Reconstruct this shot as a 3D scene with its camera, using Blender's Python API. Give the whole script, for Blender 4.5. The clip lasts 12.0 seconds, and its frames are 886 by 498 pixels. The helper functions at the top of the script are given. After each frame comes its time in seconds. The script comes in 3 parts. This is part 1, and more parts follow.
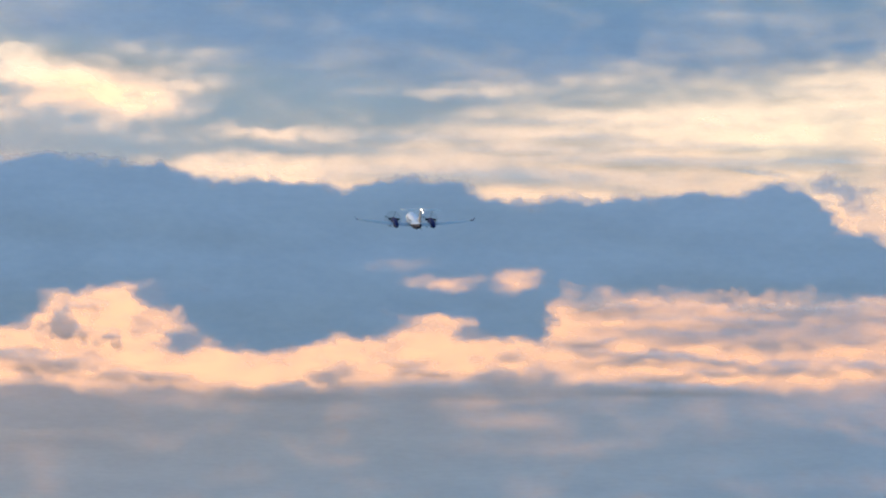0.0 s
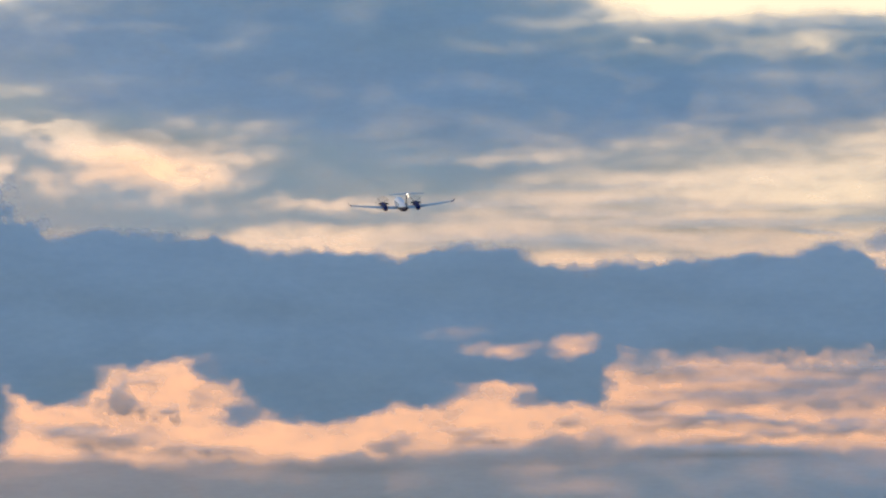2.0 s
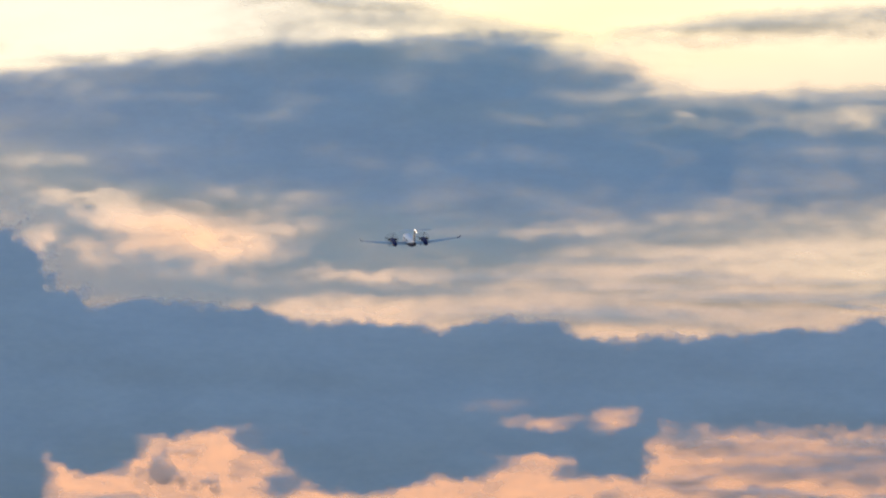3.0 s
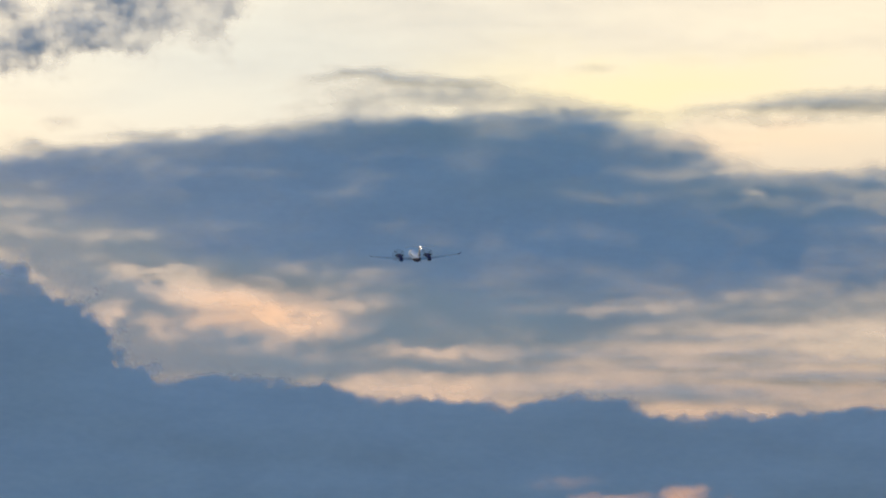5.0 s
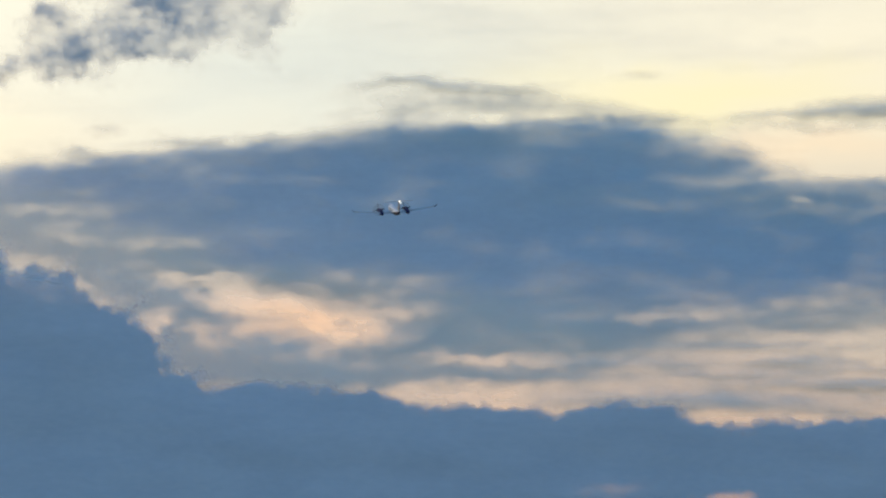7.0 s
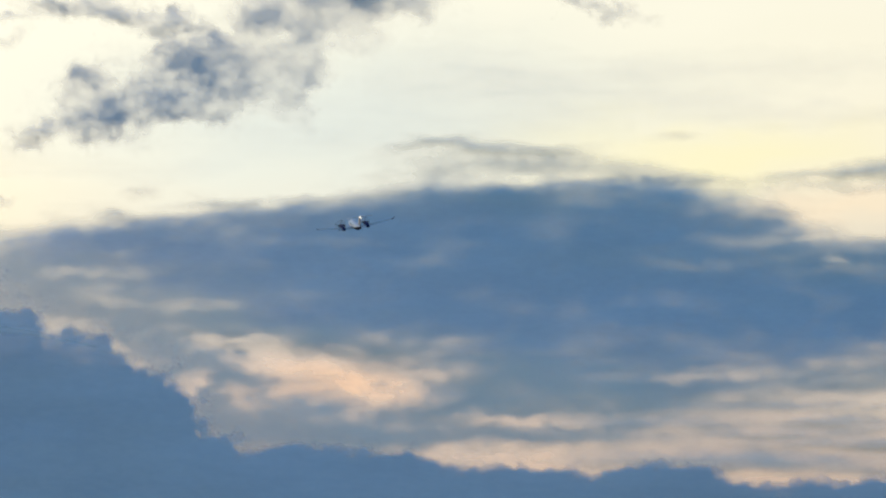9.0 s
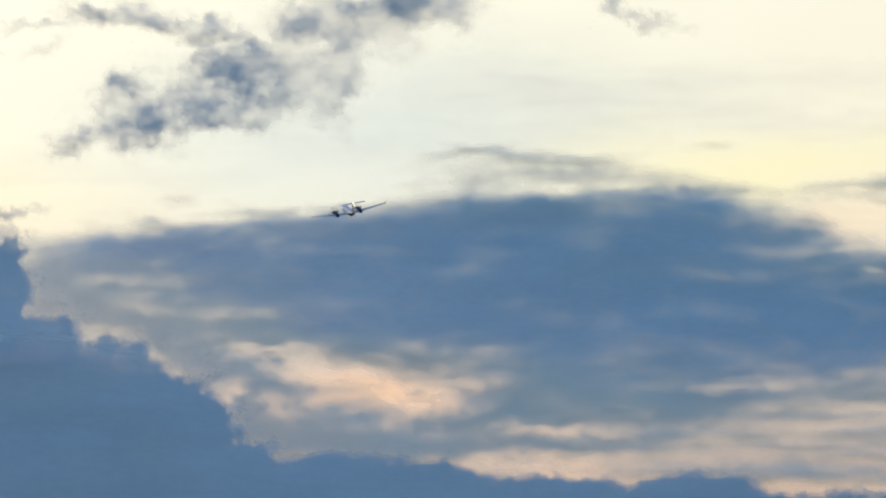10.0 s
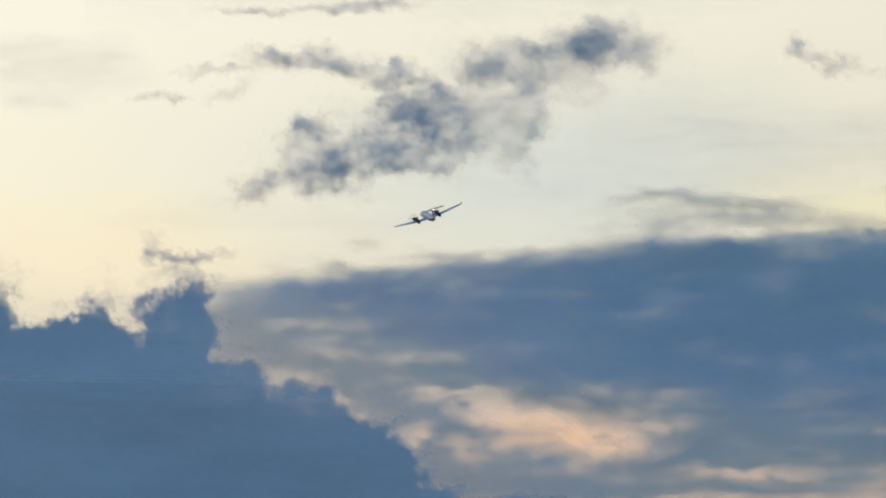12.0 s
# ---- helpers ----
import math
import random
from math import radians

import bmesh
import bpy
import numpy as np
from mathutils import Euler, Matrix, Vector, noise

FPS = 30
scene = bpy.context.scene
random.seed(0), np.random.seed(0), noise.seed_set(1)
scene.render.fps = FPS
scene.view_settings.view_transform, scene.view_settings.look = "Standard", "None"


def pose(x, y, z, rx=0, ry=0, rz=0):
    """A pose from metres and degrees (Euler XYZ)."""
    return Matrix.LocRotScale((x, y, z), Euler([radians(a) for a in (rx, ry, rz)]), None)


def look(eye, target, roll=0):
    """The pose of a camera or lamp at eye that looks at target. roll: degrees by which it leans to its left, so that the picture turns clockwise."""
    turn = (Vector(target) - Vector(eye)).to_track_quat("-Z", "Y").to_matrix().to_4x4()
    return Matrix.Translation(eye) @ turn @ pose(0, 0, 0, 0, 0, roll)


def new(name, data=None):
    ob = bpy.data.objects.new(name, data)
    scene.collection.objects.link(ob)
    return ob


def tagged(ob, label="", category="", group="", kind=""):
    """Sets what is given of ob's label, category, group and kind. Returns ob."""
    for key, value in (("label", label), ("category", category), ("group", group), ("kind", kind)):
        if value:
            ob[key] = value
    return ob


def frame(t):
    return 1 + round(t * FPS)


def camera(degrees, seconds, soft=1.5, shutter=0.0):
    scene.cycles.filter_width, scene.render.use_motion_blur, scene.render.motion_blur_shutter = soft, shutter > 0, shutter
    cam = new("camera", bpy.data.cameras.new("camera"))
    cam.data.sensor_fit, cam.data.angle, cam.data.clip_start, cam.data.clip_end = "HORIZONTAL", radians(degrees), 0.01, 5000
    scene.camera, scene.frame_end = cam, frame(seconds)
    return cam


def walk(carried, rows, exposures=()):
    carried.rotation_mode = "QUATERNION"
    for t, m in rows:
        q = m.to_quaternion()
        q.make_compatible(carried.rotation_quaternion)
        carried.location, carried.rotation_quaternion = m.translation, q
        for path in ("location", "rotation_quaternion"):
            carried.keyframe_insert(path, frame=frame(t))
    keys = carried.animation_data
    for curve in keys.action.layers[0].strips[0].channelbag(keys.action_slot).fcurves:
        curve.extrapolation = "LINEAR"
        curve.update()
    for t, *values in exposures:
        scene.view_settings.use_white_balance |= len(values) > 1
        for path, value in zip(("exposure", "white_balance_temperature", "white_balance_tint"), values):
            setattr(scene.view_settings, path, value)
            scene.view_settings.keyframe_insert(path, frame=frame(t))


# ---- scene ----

# ---------------------------------------------------------------- camera
EYE = Vector((0.0, 0.0, 1.7))
LENS = 6.0
cam = camera(LENS, 12.0, soft=2.0, shutter=0.12)


def aim(azimuth, elevation, roll):
    a, e = radians(azimuth), radians(elevation)
    return look(EYE, EYE + 1000 * Vector((math.sin(a) * math.cos(e), math.cos(a) * math.cos(e), math.sin(e))), roll)


# seconds, azimuth, elevation, lean
PAN = (
    (0.0, 1.4336, 5.6118, 0.794),
    (0.5, 1.4011, 5.6340, 0.154),
    (1.0, 1.5380, 5.7506, -0.414),
    (1.5, 1.5718, 5.9302, -0.556),
    (2.0, 1.0559, 6.0689, -0.582),
    (2.5, 0.8531, 6.3414, -0.365),
)
PAN += (
    (2.7, 0.8400, 6.4388, -0.161),
    (4.3, 0.5841, 6.9393, 0.236),
    (4.5, 0.4407, 6.9994, 0.381),
    (5.0, 0.2983, 7.0808, 0.267),
    (5.5, 0.0000, 7.0000, 0.000),
    (6.0, -0.1343, 7.0423, 0.113),
    (6.5, -0.2445, 7.1457, 0.147),
    (6.7, -0.0296, 7.1193, 0.250),
    (8.3, -0.1242, 7.3536, 0.092),
    (8.5, -0.1948, 7.4095, 0.006),
)
PAN += (
    (9.0, -0.2641, 7.5428, 0.052),
    (9.5, -0.5096, 7.6151, 0.109),
    (10.0, -0.5171, 7.6036, 0.300),
    (10.5, -0.3844, 7.7687, 0.134),
    (11.0, -1.2136, 7.8370, 0.094),
    (11.5, -1.6688, 7.8475, 0.102),
    (12.0, -1.7887, 7.8914, 0.340),
)
walk(cam, [(t, aim(a, e, r)) for t, a, e, r in PAN],
     exposures=((0.0, 2.2, 7080, 15), (1.0, 2.23, 7080, 15), (1.5, 2.14, 7120, 14), (2.0, 1.88, 7080, 15), (2.5, 1.80, 7260, 18), (4.5, 1.52, 6880, 15), (5.5, 1.47, 6680, 14),
                (6.5, 1.47, 6500, 11), (9.5, 1.48, 6250, 9), (10.7, 1.46, 6250, 9), (11.5, 1.40, 6220, 8), (12.0, 1.23, 6270, 10)))

# ---------------------------------------------------------------- light
SUN_AZIMUTH, SUN_ELEVATION = -62.0, 5.0
world = bpy.data.worlds.new("dusk_sky")
scene.world = world
world.use_nodes = True
wn = world.node_tree.nodes
sky_node = wn.new("ShaderNodeTexSky")
sky_node.sky_type, sky_node.sun_disc = "NISHITA", False
sky_node.sun_elevation, sky_node.sun_rotation = radians(SUN_ELEVATION), radians(SUN_AZIMUTH)
sky_node.ozone_density, sky_node.dust_density = 4.0, 0.6
wn["Background"].inputs["Strength"].default_value = 0.15
world.node_tree.links.new(sky_node.outputs[0], wn["Background"].inputs["Color"])

sun = new("sun", bpy.data.lights.new("sun", "SUN"))
sun.data.energy, sun.data.angle, sun.data.color = 0.2, radians(12), (1.0, 0.86, 0.7)
sa, se = radians(SUN_AZIMUTH), radians(SUN_ELEVATION)
sun_way = Vector((math.sin(sa) * math.cos(se), math.cos(sa) * math.cos(se), math.sin(se)))
sun.matrix_world = look(sun_way * 50, (0, 0, 0))


# ---------------------------------------------------------------- materials
def material(name):
    m = bpy.data.materials.new(name)
    m.use_nodes = True
    m.node_tree.nodes.clear()
    return m, m.node_tree.nodes, m.node_tree.links


def node(nodes, kind, **values):
    n = nodes.new(kind)
    for key, value in values.items():
        n.inputs[key.replace("_", " ")].default_value = value
    return n


def maths(nodes, links, op, a, b=None, clamp=False):
    n = nodes.new("ShaderNodeMath")
    n.operation, n.use_clamp = op, clamp
    for i, s in enumerate((a, b)):
        if s is None:
            continue
        if isinstance(s, (int, float)):
            n.inputs[i].default_value = s
        else:
            links.new(s, n.inputs[i])
    return n.outputs[0]


def ramp(nodes, links, fac, stops):
    n = nodes.new("ShaderNodeValToRGB")
    els = n.color_ramp.elements
    while len(els) < len(stops):
        els.new(0.5)
    for e, (p, c) in zip(els, stops):
        e.position, e.color = p, (*c, 1)
    links.new(fac, n.inputs[0])
    return n.outputs[0]


def scaled_coords(nodes, links, scale, kind="Object"):
    co = nodes.new("ShaderNodeTexCoord")
    mp = nodes.new("ShaderNodeMapping")
    mp.inputs["Scale"].default_value = scale
    links.new(co.outputs[kind], mp.inputs["Vector"])
    return mp.outputs[0]


def noise_tex(nodes, links, vector, scale, detail=5.0, rough=0.55):
    n = node(nodes, "ShaderNodeTexNoise", Scale=scale, Detail=detail, Roughness=rough)
    links.new(vector, n.inputs["Vector"])
    return n.outputs["Fac"]


def paint(name, color, rough=0.5, metal=0.0, coat=0.0, dirt=0.12, scale=1.5):
    """Aircraft paint with faint streaks of dirt along the airflow."""
    m, ns, ls = material(name)
    out, p = ns.new("ShaderNodeOutputMaterial"), ns.new("ShaderNodeBsdfPrincipled")
    fine = noise_tex(ns, ls, scaled_coords(ns, ls, (6, 0.8, 6)), scale)
    broad = noise_tex(ns, ls, scaled_coords(ns, ls, (1, 1, 1)), 0.6, 3)
    both = maths(ns, ls, "ADD", maths(ns, ls, "MULTIPLY", fine, 0.6), maths(ns, ls, "MULTIPLY", broad, 0.4))
    low = tuple(c * (1 - 2 * dirt) for c in color)
    ls.new(ramp(ns, ls, both, ((0.3, low), (0.6, color))), p.inputs["Base Color"])
    ls.new(maths(ns, ls, "ADD", maths(ns, ls, "MULTIPLY", fine, 0.2), rough - 0.1), p.inputs["Roughness"])
    p.inputs["Metallic"].default_value = metal
    p.inputs["Specular IOR Level"].default_value = 0.08
    p.inputs["Coat Weight"].default_value = coat
    ls.new(p.outputs[0], out.inputs[0])
    return m


def two_tone(name, upper, lower, level, slope):
    """White upper body and dark belly, parted by a sharp sweeping line of the paint scheme."""
    m, ns, ls = material(name)
    out, p = ns.new("ShaderNodeOutputMaterial"), ns.new("ShaderNodeBsdfPrincipled")
    co = ns.new("ShaderNodeTexCoord")
    sp = ns.new("ShaderNodeSeparateXYZ")
    ls.new(co.outputs["Object"], sp.inputs[0])
    h = maths(ns, ls, "SUBTRACT", sp.outputs["Z"], maths(ns, ls, "MULTIPLY", sp.outputs["Y"], slope))
    side = maths(ns, ls, "GREATER_THAN", h, level)
    fine = noise_tex(ns, ls, scaled_coords(ns, ls, (5, 0.8, 5)), 1.5)
    mix = ns.new("ShaderNodeMix")
    mix.data_type = "RGBA"
    ls.new(side, mix.inputs["Factor"])
    mix.inputs["A"].default_value = (*lower, 1)
    ls.new(ramp(ns, ls, fine, ((0.3, tuple(c * 0.85 for c in upper)), (0.6, upper))), mix.inputs["B"])
    ls.new(mix.outputs["Result"], p.inputs["Base Color"])
    ls.new(maths(ns, ls, "ADD", maths(ns, ls, "MULTIPLY", fine, 0.2), 0.4), p.inputs["Roughness"])
    p.inputs["Specular IOR Level"].default_value = 0.08
    ls.new(p.outputs[0], out.inputs[0])
    return m


def sheer(name, color, cover):
    """Dark blades that whirl too fast to be seen as solid."""
    m, ns, ls = material(name)
    out, p = ns.new("ShaderNodeOutputMaterial"), node(ns, "ShaderNodeBsdfPrincipled", Base_Color=(*color, 1), Roughness=0.5)
    clear, mix = ns.new("ShaderNodeBsdfTransparent"), node(ns, "ShaderNodeMixShader", Fac=cover)
    ls.new(clear.outputs[0], mix.inputs[1])
    ls.new(p.outputs[0], mix.inputs[2])
    ls.new(mix.outputs[0], out.inputs[0])
    return m


def glow(name, color, strength):
    m, ns, ls = material(name)
    out = ns.new("ShaderNodeOutputMaterial")
    e = node(ns, "ShaderNodeEmission", Color=(*color, 1), Strength=strength)
    ls.new(e.outputs[0], out.inputs[0])
    return m


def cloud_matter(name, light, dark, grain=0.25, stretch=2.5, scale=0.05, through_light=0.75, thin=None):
    """Soft diffuse cloud: opaque where the droplets are dense, sheer at the frayed rim."""
    m, ns, ls = material(name)
    out = ns.new("ShaderNodeOutputMaterial")
    at = ns.new("ShaderNodeAttribute")
    at.attribute_name = "droplets"
    d = at.outputs["Fac"]
    co = scaled_coords(ns, ls, (1, 1, stretch))
    fine = noise_tex(ns, ls, co, scale * 3, 3, 0.5)
    broad = noise_tex(ns, ls, co, scale * 0.35, 4, 0.5)
    rim = maths(ns, ls, "MULTIPLY", maths(ns, ls, "MULTIPLY", d, maths(ns, ls, "SUBTRACT", 1.0, d)), 4.0)
    fray = maths(ns, ls, "MULTIPLY", maths(ns, ls, "MULTIPLY", maths(ns, ls, "SUBTRACT", fine, 0.5), 2 * grain), rim)
    alpha = maths(ns, ls, "ADD", d, fray, clamp=True)
    tone = maths(ns, ls, "ADD", maths(ns, ls, "MULTIPLY", broad, 0.65), maths(ns, ls, "MULTIPLY", fine, 0.35))
    diff = ns.new("ShaderNodeBsdfDiffuse")
    tint = ns.new("ShaderNodeMix")
    tint.data_type = "RGBA"
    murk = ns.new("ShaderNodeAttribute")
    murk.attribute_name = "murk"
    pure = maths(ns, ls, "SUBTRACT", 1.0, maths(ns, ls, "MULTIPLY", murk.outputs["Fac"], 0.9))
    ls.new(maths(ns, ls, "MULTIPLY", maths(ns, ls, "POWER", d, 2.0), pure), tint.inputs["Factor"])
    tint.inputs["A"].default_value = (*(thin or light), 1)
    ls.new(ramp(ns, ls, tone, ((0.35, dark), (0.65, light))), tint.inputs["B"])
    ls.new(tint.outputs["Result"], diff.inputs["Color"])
    # thin cloud lets the light behind it through
    lit = node(ns, "ShaderNodeBsdfTranslucent", Color=(0.93, 0.88, 0.86, 1))
    body = ns.new("ShaderNodeMixShader")
    ls.new(maths(ns, ls, "MULTIPLY", maths(ns, ls, "SUBTRACT", 1.0, d, True), through_light), body.inputs[0])
    ls.new(diff.outputs[0], body.inputs[1])
    ls.new(lit.outputs[0], body.inputs[2])
    clear = ns.new("ShaderNodeBsdfTransparent")
    mix = ns.new("ShaderNodeMixShader")
    ls.new(alpha, mix.inputs[0])
    ls.new(clear.outputs[0], mix.inputs[1])
    ls.new(body.outputs[0], mix.inputs[2])
    ls.new(mix.outputs[0], out.inputs[0])
    return m


def evening_sky():
    """Clear evening sky: peach towards the horizon, cream above, with faint unevenness."""
    m, ns, ls = material("evening_sky")
    out, em = ns.new("ShaderNodeOutputMaterial"), ns.new("ShaderNodeEmission")
    co = ns.new("ShaderNodeTexCoord")
    sp = ns.new("ShaderNodeSeparateXYZ")
    ls.new(co.outputs["Object"], sp.inputs[0])
    soft = noise_tex(ns, ls, scaled_coords(ns, ls, (1, 1, 2.5)), 0.012, 3)
    z = maths(ns, ls, "ADD", sp.outputs["Z"], maths(ns, ls, "MULTIPLY", maths(ns, ls, "SUBTRACT", soft, 0.5), 50.0))
    fac = maths(ns, ls, "DIVIDE", maths(ns, ls, "SUBTRACT", z, 280.0), 520.0, clamp=True)
    tint = ramp(ns, ls, fac, (
        (0.00, (0.58, 0.38, 0.26)), (0.14, (0.69, 0.405, 0.265)), (0.30, (0.73, 0.42, 0.27)), (0.42, (0.70, 0.50, 0.36)),
        (0.54, (0.73, 0.59, 0.48)), (0.66, (0.80, 0.70, 0.54)), (0.76, (0.99, 0.89, 0.66)), (1.0, (0.99, 0.93, 0.74))))
    # a paler clearing above the clouds, and warmer light beside it
    for px, pz, rx, rz, share, color in ((-80.0, 700.0, 190.0, 60.0, 0.85, (0.74, 0.77, 0.69)), (140.0, 684.0, 100.0, 18.0, 0.85, (1.0, 0.90, 0.55)),
                                         (-360.0, 655.0, 110.0, 30.0, 0.8, (1.0, 0.86, 0.58)), (-85.0, 556.0, 62.0, 15.0, 0.75, (0.93, 0.58, 0.35)),
                                         (330.0, 545.0, 110.0, 24.0, 0.55, (0.92, 0.78, 0.54)), (205.0, 652.0, 70.0, 11.0, 0.7, (1.0, 0.80, 0.55))):
        dx = maths(ns, ls, "DIVIDE", maths(ns, ls, "SUBTRACT", sp.outputs["X"], px), rx)
        dz = maths(ns, ls, "DIVIDE", maths(ns, ls, "SUBTRACT", z, pz), rz)
        far = maths(ns, ls, "ADD", maths(ns, ls, "MULTIPLY", dx, dx), maths(ns, ls, "MULTIPLY", dz, dz))
        near = maths(ns, ls, "MULTIPLY", maths(ns, ls, "POWER", 2.718, maths(ns, ls, "MULTIPLY", far, -1.0)), share)
        mix = ns.new("ShaderNodeMix")
        mix.data_type = "RGBA"
        ls.new(near, mix.inputs["Factor"])
        ls.new(tint, mix.inputs["A"])
        mix.inputs["B"].default_value = (*color, 1)
        tint = mix.outputs["Result"]
    ls.new(tint, em.inputs["Color"])
    # a little brighter towards the set sun
    ls.new(maths(ns, ls, "SUBTRACT", 0.385, maths(ns, ls, "MULTIPLY", sp.outputs["X"], 0.00009)), em.inputs["Strength"])
    ls.new(em.outputs[0], out.inputs[0])
    return m


def grass():
    m, ns, ls = material("dusk_grass")
    out, p = ns.new("ShaderNodeOutputMaterial"), ns.new("ShaderNodeBsdfPrincipled")
    co = scaled_coords(ns, ls, (1, 1, 1))
    broad, fine = noise_tex(ns, ls, co, 0.01), noise_tex(ns, ls, co, 3.0)
    tone = maths(ns, ls, "ADD", maths(ns, ls, "MULTIPLY", broad, 0.6), maths(ns, ls, "MULTIPLY", fine, 0.4))
    ls.new(ramp(ns, ls, tone, ((0.3, (0.035, 0.05, 0.02)), (0.7, (0.09, 0.10, 0.045)))), p.inputs["Base Color"])
    p.inputs["Roughness"].default_value = 0.95
    ls.new(p.outputs[0], out.inputs[0])
    return m


# ---------------------------------------------------------------- ground and sky
UNIT = 2 * math.tan(radians(LENS / 2)) / 1568      # one step of the sky grid, as an angle
MID_U, MID_V, MID_ELEVATION = 784.0, 441.0, radians(7.0)
AHEAD = np.array((0.0, math.cos(MID_ELEVATION), math.sin(MID_ELEVATION)))
UPWARD = np.array((0.0, -math.sin(MID_ELEVATION), math.cos(MID_ELEVATION)))
ASIDE = np.array((1.0, 0.0, 0.0))


def sky_place(u, v, r):
    """Places at the distance r from the eye, for steps u to the side and v down of the sky grid."""
    d = AHEAD + ((u - MID_U) * UNIT)[..., None] * ASIDE + ((MID_V - v) * UNIT)[..., None] * UPWARD
    return d / np.linalg.norm(d, axis=-1, keepdims=True) * r[..., None] + np.array(EYE)


def ground_sheet():
    bm = bmesh.new()
    bmesh.ops.create_circle(bm, cap_ends=True, segments=96, radius=4950)
    me = bpy.data.meshes.new("ground")
    bm.to_mesh(me)
    bm.free()
    me.materials.append(grass())
    tagged(new("ground", me), "flat dark grass field at dusk", "ground", kind="structure")


def sky_sheet():
    """A part of the sky's dome, from the ground up."""
    bm = bmesh.new()
    cols, rows, r = 60, 40, 4800.0
    grid = [[bm.verts.new((r * math.sin(a) * math.cos(e), r * math.cos(a) * math.cos(e), r * math.sin(e)))
             for a in (radians(-24 + 48 * i / cols) for i in range(cols + 1))]
            for e in (radians(-0.2 + 26 * j / rows) for j in range(rows + 1))]
    for j in range(rows):
        for i in range(cols):
            bm.faces.new((grid[j][i], grid[j + 1][i], grid[j + 1][i + 1], grid[j][i + 1])).smooth = True
    me = bpy.data.meshes.new("sky_backdrop")
    bm.to_mesh(me)
    bm.free()
    me.materials.append(evening_sky())
    tagged(new("sky_backdrop", me), "glowing evening sky, peach below and cream above", "sky", kind="structure")


# ---------------------------------------------------------------- clouds
def lattice(x, y, seed):
    """Smooth gradient noise between about -1 and 1."""
    xi, yi = np.floor(x).astype(np.int64), np.floor(y).astype(np.int64)
    xf, yf = x - xi, y - yi

    def corner(i, j):
        h = ((xi + i) * 374761393 + (yi + j) * 668265263 + seed * 974634777) & 0x7FFFFFFF
        h = ((h ^ (h >> 13)) * 1274126177) & 0x7FFFFFFF
        a = ((h ^ (h >> 16)) & 0xFFFF) * (2 * math.pi / 65536)
        return np.cos(a) * (xf - i) + np.sin(a) * (yf - j)

    sx, sy = xf * xf * xf * (xf * (xf * 6 - 15) + 10), yf * yf * yf * (yf * (yf * 6 - 15) + 10)
    top = corner(0, 0) * (1 - sx) + corner(1, 0) * sx
    low = corner(0, 1) * (1 - sx) + corner(1, 1) * sx
    return 1.5 * (top * (1 - sy) + low * sy)


def fractal(x, y, octaves, seed, gain=0.5):
    total, size = np.zeros_like(x), 1.0
    for o in range(octaves):
        total += size * lattice(x, y, seed + 31 * o)
        x, y, size = x * 2.03 + 17.3, y * 2.03 + 5.1, size * gain
    return total


def smooth(x):
    x = np.clip(x, 0, 1)
    return x * x * (3 - 2 * x)


def nearness(u, v, puff):
    """How far out a place lies from a puff's middle; 1 is its rim."""
    pu, pv, ru, rv, _, *lean = puff
    x, y = u - pu, v - pv
    if lean:
        c, s = math.cos(radians(lean[0])), math.sin(radians(lean[0]))
        x, y = x * c - y * s, x * s + y * c
    return (np.abs(x / ru) ** 2.4 + np.abs(y / rv) ** 2.4) ** (1 / 2.4)


def gathered(u, v, puffs, soft, rim=1.6):
    """How dense the overlapping puffs are: each is side, down, half width, half height, density and, if it leans, degrees of rise."""
    rest = np.ones_like(u)
    for puff in puffs:
        small = min(puff[2], puff[3])
        rest *= 1 - puff[4] * smooth(0.5 + (1 - nearness(u, v, puff)) * small / min(soft, rim * puff[3]))
    return 1 - rest


def billows(u, v, puffs, gaps=(), soft=16, warp=14, coarse=90, stretch=1.6, fray=0.2, streaks=0.0, fibre=0.0, torn=1.0,
            rough=0.55, fringe=0.0, mottle=0.0, lumps=130, seed=1):
    """How dense the droplets of one mass are over the sky grid."""
    wu = u + warp * stretch * fractal(u / (coarse * stretch), v / coarse, 5, seed, rough)
    wv = v + warp * fractal(u / (coarse * stretch), v / coarse, 5, seed + 7, rough)
    d = gathered(wu, wv, puffs, soft)
    if fringe:
        # sheer torn shreds round the dense part
        shreds = gathered(u + 2.2 * (wu - u), v + 2.2 * (wv - v), puffs, soft * 3.2, 3.0)
        d = 1 - (1 - d) * (1 - shreds * np.clip(fringe * (1 + 1.1 * fractal(u / 60, v / 46, 4, seed + 41, 0.6)), 0, 0.8))
    if mottle:
        d = d * np.clip(1 + mottle * fractal(u / lumps, v / (0.48 * lumps), 5, seed + 47, 0.55), 0, 1.6)
    if gaps:
        d *= 1 - gathered(u + torn * (wu - u), v + torn * (wv - v), gaps, soft, 2.6)
    between = 4 * np.clip(d, 0, 1) * (1 - np.clip(d, 0, 1))
    d = d + fray * fractal(u / (28 * stretch), v / 28, 4, seed + 13, rough) * between
    if fibre:
        # threads drawn out along the wind
        slant = v + 0.04 * u + 14 * lattice(u / 300, v / 110, seed + 61)
        d = d + 0.4 * fibre * fractal(u / 250, slant / 36, 3, seed + 63, 0.5) * (0.2 * np.clip(d, 0, 1) + between)
    if streaks:
        d = d * (1 + streaks * fractal(u / 260, v / 30, 3, seed + 21, 0.45))
    return np.clip(d, 0, 1)


